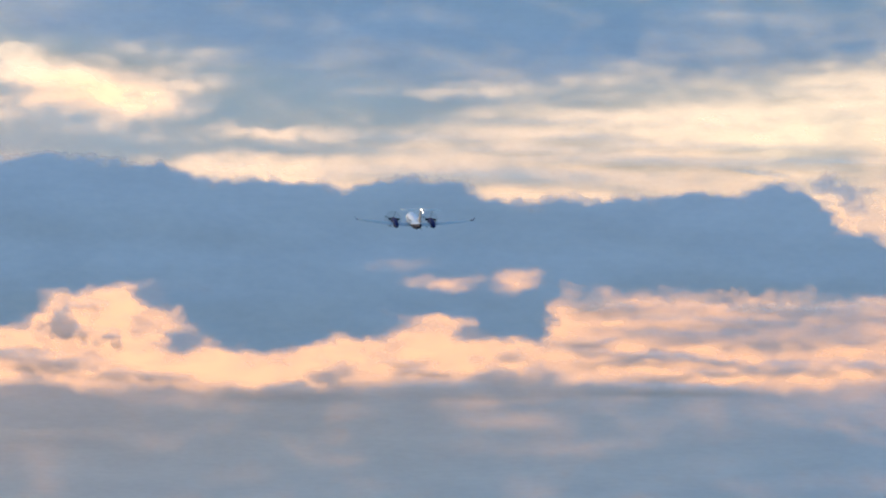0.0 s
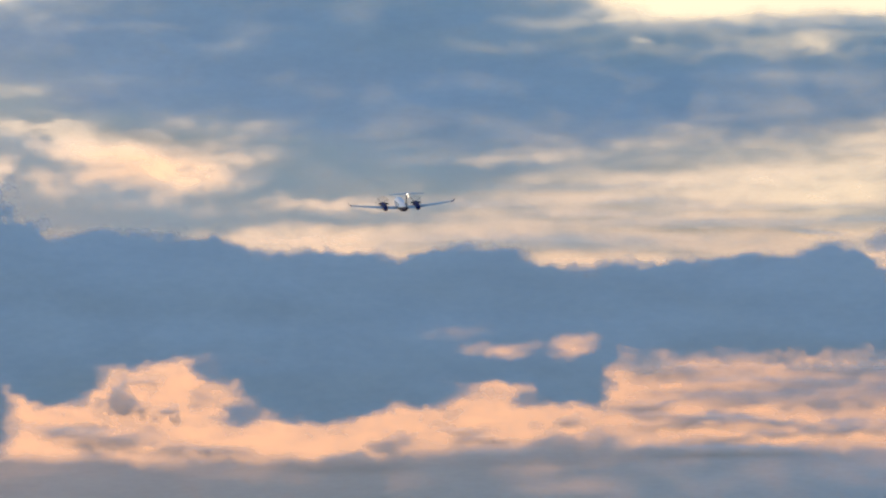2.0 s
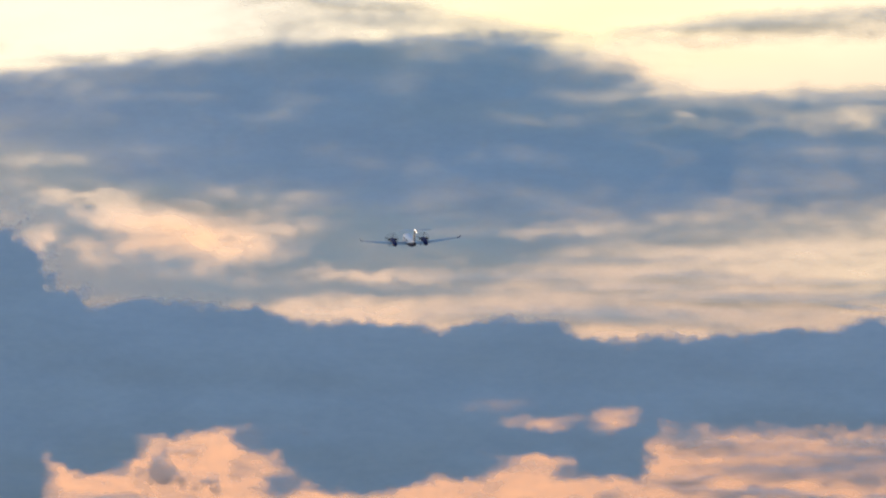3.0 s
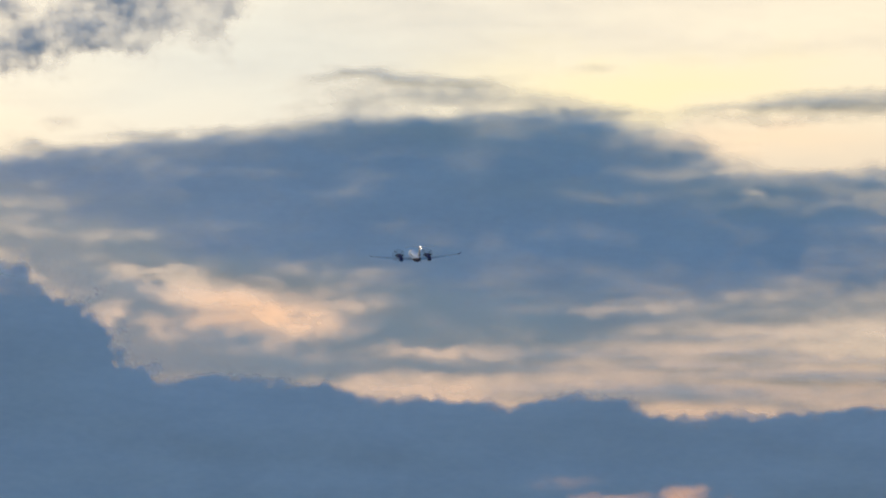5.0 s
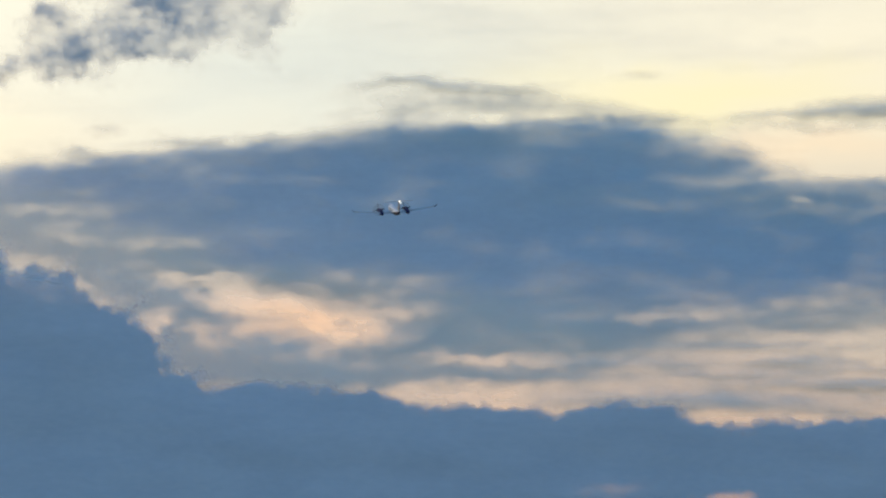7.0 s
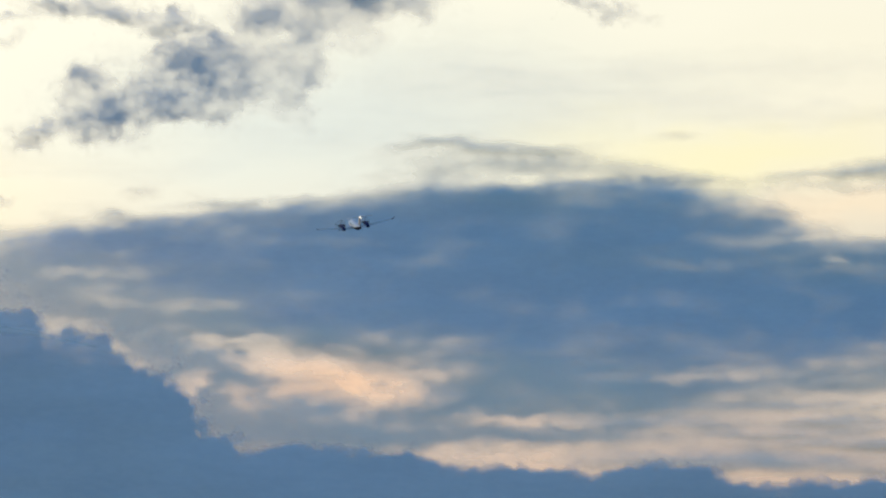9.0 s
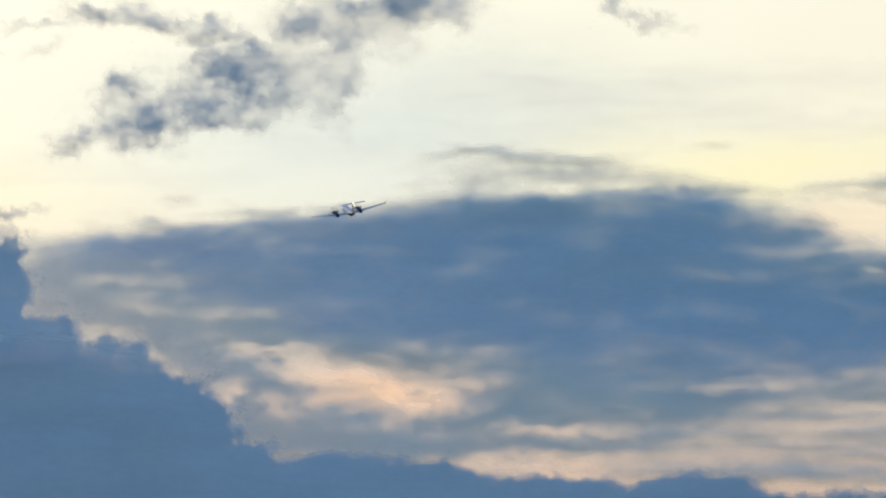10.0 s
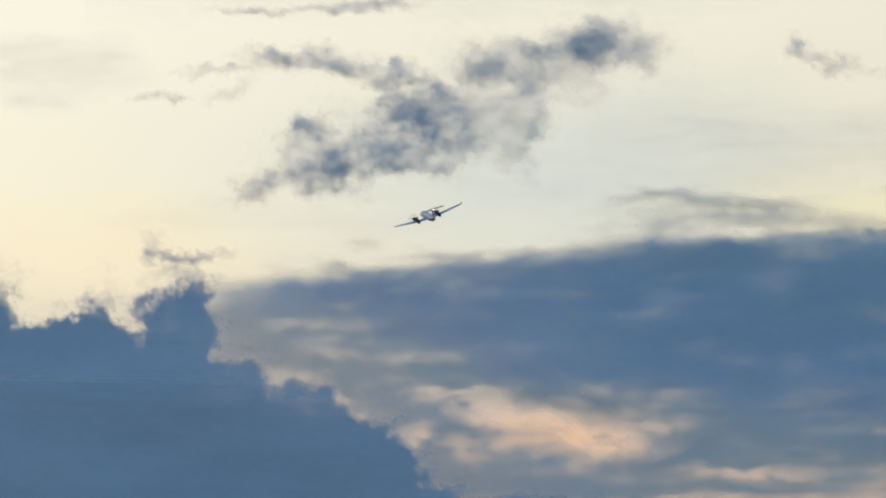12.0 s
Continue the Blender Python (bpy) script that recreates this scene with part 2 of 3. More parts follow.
def mass(name, puffs, label="", murk=0.0, under="", **form):
    """One mass of a cloud: its name, its puffs, how grey its droplets are, and how its rim is torn."""
    return name, puffs, label, murk, under, form


def each_mass(name, rows, seed, **form):
    return [mass(name, (row,), seed=seed + 5 * i, **form) for i, row in enumerate(rows)]


def cloud(name, label, matter, masses, gaps=(), rent=30, rip=90, swell=None, step=4, distance=4500, depth=6, crumple=0.02, seed=1):
    """One cloud as a relief of billows, cut off where it thins out; each mass is a piece of the one unbroken skin."""
    puffs = [p for m in masses for p in m[1]]
    u0, u1 = min(p[0] - p[2] for p in puffs) - 110, max(p[0] + p[2] for p in puffs) + 110
    v0, v1 = min(p[1] - p[3] for p in puffs) - 80, max(p[1] + p[3] for p in puffs) + 80
    u, v = np.meshgrid(np.arange(u0, u1 + step, step, dtype=float), np.arange(v0, v1 + step, step, dtype=float))
    rest, owner, nearest = np.ones_like(u), np.zeros(u.shape, dtype=int), np.full(u.shape, 1e9)
    thick, grey = np.full(u.shape, 1e-4), np.zeros_like(u)
    for i, (_, own, _, murk, _, form) in enumerate(masses):
        i0, i1 = (int((f - u0) / step) for f in (min(p[0] - p[2] for p in own) - 110, max(p[0] + p[2] for p in own) + 110))
        j0, j1 = (int((f - v0) / step) for f in (min(p[1] - max(p[3], 0.4 * p[2]) for p in own) - 80, max(p[1] + max(p[3], 0.4 * p[2]) for p in own) + 80))
        part_of = (slice(max(j0, 0), j1 + 2), slice(max(i0, 0), i1 + 2))
        uu, vv = u[part_of], v[part_of]
        clear = 1 - billows(uu, vv, own, **form)
        rest[part_of] *= clear
        depth_of = -np.log(np.maximum(clear, 0.02))
        thick[part_of] += depth_of
        grey[part_of] += murk * depth_of
        near = np.minimum.reduce([nearness(uu, vv, p) for p in own])
        closer = near < nearest[part_of]
        owner[part_of][closer] = i
        nearest[part_of][closer] = near[closer]
    d = 1 - rest
    if gaps:
        wu, wv = (u + 0.18 * rip * fractal(u / rip, 1.5 * v / rip, 5, seed + 71, 0.6), v + 0.12 * rip * fractal(u / rip, 1.5 * v / rip, 5, seed + 73, 0.6))
        ajar = np.clip(0.8 + 0.75 * fractal(u / 64, v / 26, 4, seed + 79, 0.55), 0.15, 1)
        d *= 1 - ajar * gathered(wu, wv, gaps, rent, 2.4)
    bulge = gathered(u, v, swell or puffs, 260) + 0.1 * fractal(u / 270, v / 120, 3, seed + 3, 0.4) + crumple * fractal(u / 110, v / 66, 4, 61, 0.45)
    base = tagged(new(name), label, "cloud")
    base.location = sky_place(np.array((u0 + u1) / 2), np.array((v0 + v1) / 2), np.array(float(distance))).tolist()
    co = (sky_place(u, v, distance - depth * bulge) - np.array(base.location)).reshape(-1, 3)
    h, w = d.shape
    idx = np.arange(h * w).reshape(h, w)
    quads = np.stack((idx[:-1, :-1], idx[1:, :-1], idx[1:, 1:], idx[:-1, 1:]), -1).reshape(-1, 4)
    quads = quads[(d > 0.012).reshape(-1)[quads].any(1)]
    whose, dense, murky, made = owner.reshape(-1)[quads[:, 0]], d.reshape(-1), (grey / thick).reshape(-1), {}
    count = np.bincount(whose, minlength=len(masses))
    whose[(count < 12)[whose]] = int(np.argmax(count))
    for i, (part_name, _, part_label, _, under, _) in enumerate(masses):
        mine = quads[whose == i]
        if not len(mine):
            continue
        used = np.unique(mine)
        renum = np.zeros(h * w, dtype=np.int64)
        renum[used] = np.arange(len(used))
        me = bpy.data.meshes.new(part_name)
        me.from_pydata(co[used].tolist(), [], renum[mine].tolist())
        me.attributes.new("droplets", "FLOAT", "POINT").data.foreach_set("value", dense[used].astype(np.float32))
        me.attributes.new("murk", "FLOAT", "POINT").data.foreach_set("value", murky[used].astype(np.float32))
        me.polygons.foreach_set("use_smooth", np.ones(len(me.polygons), dtype=bool))
        me.materials.append(matter)
        me.update()
        ob = tagged(new(part_name, me), part_label)
        ob.parent = made.get(under, base)
        made[part_name] = ob
    return base


def low_clouds(stratus):
    shape = dict(soft=20, warp=13, coarse=60, stretch=2.0, fray=0.22, fibre=0.3, rough=0.58)
    knoll = dict(soft=22, warp=12, coarse=44, fray=0.2, rough=0.58)
    cloud("low_stratus", "grey-lilac low stratus deck and streaks across the peach glow", stratus, [
        mass("deck", (
            (300, 1190, 420, 160, 0.95), (760, 1205, 500, 162, 0.95), (1300, 1192, 560, 165, 0.92), (1850, 1188, 480, 160, 0.9),
            (1380, 1310, 1500, 190, 0.8)),
            soft=50, warp=20, stretch=2.2, fibre=0.3, fray=0.14, mottle=0.06, seed=5)] + [
        mass("knoll", ((u, v, ru, rv, 0.8),), seed=int(u), **knoll) for u, v, ru, rv in (
            (968, 1036, 40, 22), (1295, 1034, 66, 26), (890, 1062, 120, 12), (1180, 1054, 90, 12), (1420, 1044, 60, 14), (1560, 1046, 120, 8))]
        + [
        mass("sheet", ((1750, 945, 330, 60, 0.42), (1480, 930, 170, 44, 0.28)), soft=50, warp=26, coarse=80, stretch=3.0, fray=0.2, fibre=0.5, mottle=0.4, seed=14),
        mass("film", ((900, 970, 560, 60, 0.2), (560, 930, 180, 60, 0.18)), soft=60, warp=20, coarse=70, stretch=1.8, fray=0.2, mottle=1.3, lumps=80, seed=19)]
        + each_mass("streak", (
            (1560, 992, 150, 9, 0.75, -3), (1600, 955, 90, 11, 0.5), (1760, 948, 170, 22, 0.6), (1450, 902, 60, 13, 0.6), (1870, 905, 120, 30, 0.55),
            (1285, 990, 30, 12, 0.65), (440, 1014, 115, 13, 0.85, -4), (600, 1036, 130, 8, 0.55, -4), (1075, 1008, 34, 6, 0.5), (1130, 1021, 44, 6, 0.5),
            (1430, 966, 36, 7, 0.45), (1840, 1004, 190, 11, 0.65, 2), (1700, 1016, 200, 8, 0.5, 2), (1640, 925, 130, 8, 0.5), (1480, 1000, 90, 8, 0.55), (1760, 905, 140, 12, 0.5)), 9, **shape)
        + each_mass("scrap", ((482, 948, 32, 27, 0.8), (512, 962, 22, 11, 0.6), (572, 973, 22, 14, 0.85), (530, 916, 30, 7, 0.4)), 140,
                      soft=16, warp=14, coarse=40, stretch=1.1, fray=0.25, rough=0.62),
        distance=4640, depth=4, step=3, seed=5)


def lens_shape(slate):
    """The lens-shaped cloud, the sheer grey layers under it and the wisps over it."""
    lump = dict(soft=34, warp=17, coarse=64, stretch=1.7, fray=0.2, fibre=0.3, rough=0.6, mottle=0.22, lumps=90, murk=1.0)
    thin = dict(soft=22, warp=9, coarse=80, stretch=2.6, fray=0.15, fibre=0.3, murk=1.0)
    cloud("lens_cloud", "large slate-blue lens-shaped cloud above streaky grey veils", slate, [
        mass("core", (
            (400, 308, 380, 60, 0.9), (150, 300, 190, 34, 0.55), (620, 325, 360, 92, 0.94), (860, 290, 330, 100, 0.95), (900, 395, 420, 84, 1.0), (1060, 280, 200, 60, 0.6), (560, 390, 260, 50, 0.8, -6), (760, 425, 300, 48, 0.7),
            (1280, 400, 380, 78, 0.98), (1640, 405, 430, 80, 0.84), (1960, 420, 280, 70, 0.6), (1020, 490, 180, 62, 0.65), (1240, 460, 260, 44, 0.5)),
            soft=84, warp=26, coarse=110, stretch=2.4, fibre=0.25, fray=0.14, mottle=0.05, seed=11),
        mass("upper_sheet", (
            (1240, 322, 340, 42, 0.8), (1640, 324, 330, 46, 0.76), (1960, 350, 260, 60, 0.5), (1190, 240, 140, 34, 0.55, -10), (980, 214, 280, 28, 0.6), (820, 216, 190, 30, 0.75), (940, 208, 150, 32, 0.7), (1130, 280, 260, 50, 0.6)),
            soft=36, warp=16, coarse=80, stretch=2.6, fibre=0.35, fray=0.16, mottle=0.08, murk=0.5, seed=12),
        mass("left_rim", (
            (130, 278, 180, 20, 0.6, 6), (320, 258, 240, 30, 0.6, 4), (560, 238, 240, 30, 0.5, 3), (130, 305, 190, 30, 0.4, -4)),
            soft=30, warp=12, coarse=70, stretch=2.6, fibre=0.4, fray=0.2, seed=15),
        mass("under_veil", (
            (1020, 520, 260, 48, 0.5), (620, 425, 330, 40, 0.5, -6), (1350, 495, 340, 36, 0.45, 4), (1720, 475, 320, 34, 0.4, 4)),
            soft=60, warp=22, coarse=80, stretch=2.6, fibre=0.5, fray=0.15, mottle=0.2, murk=0.6, seed=16),
        mass("veil", (
            (1480, 610, 560, 110, 0.58), (520, 570, 420, 110, 0.56), (110, 400, 340, 100, 0.68), (900, 570, 260, 90, 0.62), (1900, 560, 260, 60, 0.15)),
            gaps=((1720, 590, 260, 22, 0.3), (1850, 560, 180, 26, 0.3)),
            soft=90, warp=24, coarse=120, stretch=2.6, fibre=0.4, fray=0.1, mottle=0.15, lumps=150, murk=1.0, seed=3)]
        + each_mass("billow", (
            (320, 515, 84, 34, 0.85, -8), (410, 598, 150, 42, 0.88, -6), (590, 625, 150, 28, 0.7), (760, 585, 140, 30, 0.8, 2), (235, 470, 60, 20, 0.6, -24),
            (950, 545, 190, 50, 0.7, -4), (870, 632, 190, 18, 0.55), (470, 452, 260, 24, 0.8, -5)), 80, **lump)
        + each_mass("billow", (
            (740, 500, 200, 28, 0.6, -4), (130, 390, 170, 44, 0.6, -8), (20, 330, 130, 40, 0.5),
            (270, 425, 150, 26, 0.55, -10), (265, 590, 60, 62, 0.85), (660, 580, 70, 24, 0.5), (460, 640, 240, 34, 0.9, -3), (190, 470, 100, 40, 0.8, -42), (-20, 370, 90, 60, 0.6)), 120, **lump)
        + each_mass("streak", (
            (1390, 606, 60, 8, 0.45), (1470, 645, 140, 9, 0.45), (1220, 680, 250, 16, 0.7, -1), (1330, 628, 120, 6, 0.25), (1060, 612, 130, 8, 0.4),
            (1620, 618, 170, 7, 0.35), (1700, 650, 200, 8, 0.35), (1840, 640, 110, 5, 0.3), (1480, 530, 240, 22, 0.5, 3), (1150, 550, 160, 16, 0.35),
            (1790, 520, 200, 14, 0.3, 4), (1724, 664, 44, 4, 0.55, -6), (1280, 580, 190, 8, 0.25)), 170, **thin)
        + each_mass("wisp", (
            (680, 110, 60, 9, 0.4, 8), (735, 112, 70, 8, 0.46, -8), (850, 122, 100, 9, 0.5), (780, 142, 180, 26, 0.3), (690, 170, 140, 18, 0.26, 6),
            (930, 150, 160, 22, 0.36, -4), (1110, 170, 170, 12, 0.3, -4), (1400, 168, 170, 9, 0.36, 3), (1550, 158, 170, 15, 0.5, 4), (1740, 156, 240, 28, 0.5, 2),
            (150, 241, 46, 8, 0.45), (330, 218, 90, 7, 0.35, 4), (180, 203, 36, 8, 0.26), (1130, 103, 42, 8, 0.22), (1440, 190, 120, 8, 0.26), (550, 204, 100, 8, 0.36, 5)),
            17, soft=26, warp=8, coarse=60, stretch=2.0, fray=0.15, fibre=0.2, murk=0.6),
        gaps=((1190, 520, 110, 10, 0.35, 2), (1160, 325, 60, 8, 0.1), (1412, 325, 20, 9, 0.4), (1722, 322, 26, 14, 0.45), (1600, 340, 200, 8, 0.12),
              (60, 340, 40, 8, 0.3)) + (
              (455, 505, 72, 13, 0.85, -4), (585, 540, 84, 22, 0.94, -14), (690, 515, 60, 14, 0.45), (345, 461, 60, 5, 0.5, -3), (860, 604, 90, 8, 0.6),
              (820, 660, 130, 13, 0.65), (255, 550, 14, 34, 0.7, -60), (150, 390, 24, 8, 0.3), (270, 398, 50, 9, 0.25)),
        distance=4540, depth=6, seed=3)


def cumulus(billow):
    swell = ((430, 790, 330, 170, 1.0), (1000, 810, 420, 190, 1.0), (1560, 800, 480, 140, 1.0), (-150, 720, 480, 330, 1.0))
    edge = dict(soft=20, warp=10, coarse=48, fray=0.22, fringe=0.2, rough=0.62)
    cloud("cumulus_bank", "long slate-blue cumulus bank rising to a ragged tower", billow, [
        mass("bank", (
            (430, 772, 270, 120, 1.0), (620, 764, 130, 106, 1.0), (830, 790, 200, 106, 1.0), (1100, 790, 160, 110, 1.0), (1230, 820, 150, 104, 1.0),
            (1450, 790, 190, 82, 1.0), (1640, 786, 170, 90, 1.0), (1755, 775, 95, 95, 1.0), (1870, 820, 90, 58, 1.0), (1990, 840, 110, 46, 1.0),
            (990, 765, 140, 72, 1.0), (1330, 792, 120, 72, 1.0), (720, 780, 90, 102, 1.0), (1120, 880, 160, 44, 1.0)), seed=23, **edge),
        mass("underside", (
            (848, 922, 152, 62, 1.0), (705, 974, 40, 16, 0.9), (960, 910, 112, 56, 1.0), (1285, 912, 70, 54, 1.0), (345, 885, 76, 66, 1.0), (388, 905, 56, 44, 1.0), 
            (1212, 948, 30, 16, 0.85), (1500, 872, 120, 16, 0.6), (1690, 880, 160, 16, 0.65), (430, 905, 40, 28, 0.7), (655, 886, 36, 28, 0.95), (712, 893, 60, 30, 1.0),
            (1392, 882, 50, 20, 0.5), (1880, 868, 120, 16, 0.5), (1050, 935, 50, 22, 0.8)), "ragged hanging underside", seed=24, **edge),
        mass("curl", ((1842, 685, 34, 20, 0.7, -20), (1880, 705, 26, 26, 0.5), (1915, 690, 40, 12, 0.3, 20), (1930, 740, 50, 30, 0.3, -40)),
             "torn curl of thin cloud", soft=24, warp=13, coarse=40, fray=0.2, rough=0.62, seed=26),
        mass("tower", (
            (-322, 430, 104, 104, 1.0), (-400, 440, 90, 98, 1.0), (-470, 400, 38, 118, 1.0), (-146, 372, 60, 90, 0.95), (-120, 306, 30, 44, 0.9), (-196, 322, 24, 34, 0.75), (-190, 425, 95, 60, 1.0),
            (-284, 366, 25, 62, 0.9), (-236, 402, 42, 38, 0.95), (-60, 465, 76, 62, 0.95), (60, 525, 95, 78, 0.9), (150, 580, 80, 74, 1.0), (212, 564, 28, 50, 1.0),
            (230, 640, 58, 90, 1.0), (306, 664, 52, 32, 1.0)),
            "ragged cumulus tower", soft=22, warp=12, coarse=42, stretch=1.1, fray=0.3, fringe=0.36, rough=0.66, seed=29),
        mass("shelf", (
            (-330, 640, 330, 205, 1.0), (-60, 690, 260, 200, 1.0), (110, 760, 190, 170, 1.0), (-200, 930, 430, 220, 1.0), (200, 950, 90, 130, 1.0), (0, 590, 200, 100, 1.0)),
            "smooth lower shelf of the tower", under="tower", soft=40, warp=9, coarse=80, stretch=2.0, fray=0.2, rough=0.6, seed=31)],
        gaps=((1160, 864, 44, 8, 0.72), (1268, 862, 24, 15, 0.6), (1296, 852, 28, 15, 0.62), (1072, 832, 40, 9, 0.15)), rent=20, rip=60,
        swell=swell, step=3, distance=4440, depth=8, crumple=0.025, seed=23)


def open_sky_clouds(veil, ragged):
    cloud("mist_band", "faint thin mist band before the cumulus tower", veil, [
        mass("mist", ((-200, 462, 320, 20, 0.1, -2),), soft=30, warp=8, coarse=120, stretch=3.0, fibre=0.3, fray=0.08, seed=33),
        mass("mist_edge", ((-240, 438, 260, 7, 0.4, -1), (30, 456, 110, 6, 0.25, -13)), soft=24, warp=8, coarse=120, stretch=3.0, fray=0.08, seed=34)], distance=4410, depth=1, seed=33)
    cloud("high_haze", "faint thin haze high in the cream sky", veil, each_mass("haze_sheet", (
        (930, 20, 240, 40, 0.14), (-370, -110, 150, 52, 0.18), (1320, -20, 260, 26, 0.08), (300, -235, 500, 28, 0.1),
        (620, 90, 320, 42, 0.1), (60, 150, 260, 24, 0.08), (1450, 60, 300, 22, 0.1), (700, -20, 200, 60, 0.1)),
        53, soft=60, warp=30, coarse=140, stretch=2.5, streaks=0.4, fibre=0.3, fray=0.05), step=6, distance=4665, depth=2, seed=53)
    torn = dict(stretch=1.15, rough=0.58)
    cloud("ragged_cumulus", "torn grey-blue cumulus fragment in the open sky", ragged, [
        mass("crown", (
            (590, -162, 52, 32, 0.85), (610, -150, 90, 48, 0.5), (489, -138, 30, 20, 0.6), (395, -110, 40, 28, 0.6), (450, -120, 110, 40, 0.42), (655, -135, 30, 22, 0.4)),
            "dense blue crown", soft=36, warp=16, coarse=74, fray=0.12, fringe=0.2, mottle=0.1, lumps=110, seed=37, **torn),
        mass("body", (
            (275, 0, 105, 80, 0.5), (100, 36, 72, 62, 0.42), (50, 88, 74, 22, 0.34), (285, -38, 56, 36, 0.5), (290, 10, 50, 30, 0.3), (240, 50, 60, 22, 0.35),
            (88, -8, 28, 26, 0.45), (112, 60, 44, 24, 0.3), (-2, 94, 28, 13, 0.55), (180, 50, 70, 36, 0.35)),
            soft=30, warp=17, coarse=70, fray=0.18, fringe=0.2, mottle=0.2, lumps=90, seed=38, **torn),
        mass("shred", ((430, 0, 90, 50, 0.4, 20), (476, 20, 26, 46, 0.36, -20), (400, -50, 90, 40, 0.36), (520, -80, 80, 34, 0.26)),
             "sheer torn shreds", soft=44, warp=24, coarse=70, fray=0.12, mottle=0.3, lumps=90, seed=39, **torn),
        mass("tail", (
            (235, -100, 60, 16, 0.65, 3), (85, -125, 96, 20, 0.65, -6), (30, -142, 36, 12, 0.4), (-70, -110, 56, 9, 0.4), (-58, -74, 34, 14, 0.28, 25), (150, -110, 36, 10, 0.45)),
            soft=32, warp=16, coarse=60, fray=0.16, mottle=0.2, lumps=80, seed=40, **torn)],
        step=3, distance=4460, depth=4, seed=37)
    small = dict(step=3, depth=2)
    cloud("cloud_flake", "small thin grey cloud flake in the open sky", ragged, [
        mass("flake", ((-185, -62, 42, 7, 0.36), (-150, -58, 20, 5, 0.28)), soft=14, warp=8, coarse=40, fray=0.2, seed=42, **torn)], distance=4480, **small)
    cloud("cloud_scrap", "small torn grey cloud scrap in the open sky", ragged, [
        mass("scrap", ((946, -144, 18, 22, 0.5, -30), (990, -124, 46, 15, 0.4, -12), (1060, -112, 34, 13, 0.22)),
             soft=28, warp=18, coarse=50, fray=0.16, mottle=0.25, lumps=60, seed=41, **torn)], distance=4460, **small)
    cloud("cloud_streak", "thin grey cloud streak high in the open sky", ragged, [
        mass("streak", ((60, -214, 110, 6, 0.4), (190, -222, 72, 9, 0.55, 2), (-30, -212, 40, 4, 0.3)), soft=15, warp=8, coarse=50, fray=0.2, seed=43, **torn)],
        distance=4470, **small)
    cloud("cloud_tuft", "smoky cloud tuft over the cumulus tower top", ragged, [
        mass("tuft", (
            (-110, 220, 48, 9, 0.5, 4), (-190, 222, 26, 13, 0.5), (-196, 196, 20, 20, 0.3, 30), (-150, 226, 50, 10, 0.42), (-130, 258, 22, 26, 0.42), (-170, 255, 26, 14, 0.3)),
            soft=24, warp=15, coarse=42, fray=0.2, mottle=0.2, lumps=50, seed=47, **torn)], distance=4450, **small)


def clouds():
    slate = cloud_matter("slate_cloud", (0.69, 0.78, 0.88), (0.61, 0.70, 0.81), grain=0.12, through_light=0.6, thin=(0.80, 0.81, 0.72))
    billow = cloud_matter("billow_cloud", (0.89, 0.80, 0.825), (0.79, 0.72, 0.755), grain=0.12, through_light=0.25)
    veil = cloud_matter("veil_cloud", (0.77, 0.83, 0.90), (0.70, 0.77, 0.85), grain=0.07, stretch=5.0, through_light=0.35)
    stratus = cloud_matter("stratus_cloud", (0.775, 0.79, 0.85), (0.685, 0.705, 0.77), grain=0.07, stretch=5.0, through_light=0.25)
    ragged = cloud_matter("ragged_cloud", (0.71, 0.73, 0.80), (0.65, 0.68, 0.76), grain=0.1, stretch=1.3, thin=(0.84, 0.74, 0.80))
    low_clouds(stratus)
    lens_shape(slate)
    cumulus(billow)
    open_sky_clouds(veil, ragged)


# ---------------------------------------------------------------- aircraft
def part(name, bm, matter, parent, label="", flat=False):
    bmesh.ops.recalc_face_normals(bm, faces=bm.faces)
    me = bpy.data.meshes.new(name)
    for f in bm.faces:
        f.smooth = not flat
    bm.to_mesh(me)
    bm.free()
    me.materials.append(matter)
    ob = new(name, me)
    ob.parent = parent
    return tagged(ob, label)


def loft(rings):
    """A closed skin over rings of points."""
    bm = bmesh.new()
    vs = [[bm.verts.new(p) for p in ring] for ring in rings]
    n = len(rings[0])
    for a, b in zip(vs, vs[1:]):
        for i in range(n):
            bm.faces.new((a[i], a[(i + 1) % n], b[(i + 1) % n], b[i]))
    bm.faces.new(vs[0])
    bm.faces.new(list(reversed(vs[-1])))
    return bm


def oval(y, x, z, w, h, n=24, power=2.2):
    pts = []
    for i in range(n):
        a = 2 * math.pi * i / n
        c, s = math.cos(a), math.sin(a)
        pts.append((x + w / 2 * math.copysign(abs(c) ** (2 / power), c), y, z + h / 2 * math.copysign(abs(s) ** (2 / power), s)))
    return pts


def foil(chord, thick, n=9):
    """Points round an aerofoil: back from the nose along the top, home along the bottom."""
    xs = [0.5 * (1 - math.cos(math.pi * i / n)) for i in range(n + 1)]
    th = lambda x: 5 * thick * (0.2969 * math.sqrt(x) - 0.126 * x - 0.3516 * x * x + 0.2843 * x ** 3 - 0.1015 * x ** 4)
    top = [(chord * x, chord * (th(x) + 0.02 * math.sin(math.pi * x))) for x in xs]
    low = [(chord * x, chord * (-0.8 * th(x) + 0.02 * math.sin(math.pi * x))) for x in xs[-2:0:-1]]
    return top + low


def blade(stations, upright=False):
    """A wing or fin through stations of span, leading edge, height, chord and thickness."""
    rings = []
    for s, lead, z, chord, thick in stations:
        if upright:
            rings.append([(h, lead - x, s) for x, h in foil(chord, thick)])
        else:
            rings.append([(s, lead - x, z + h) for x, h in foil(chord, thick)])
    return loft(rings)


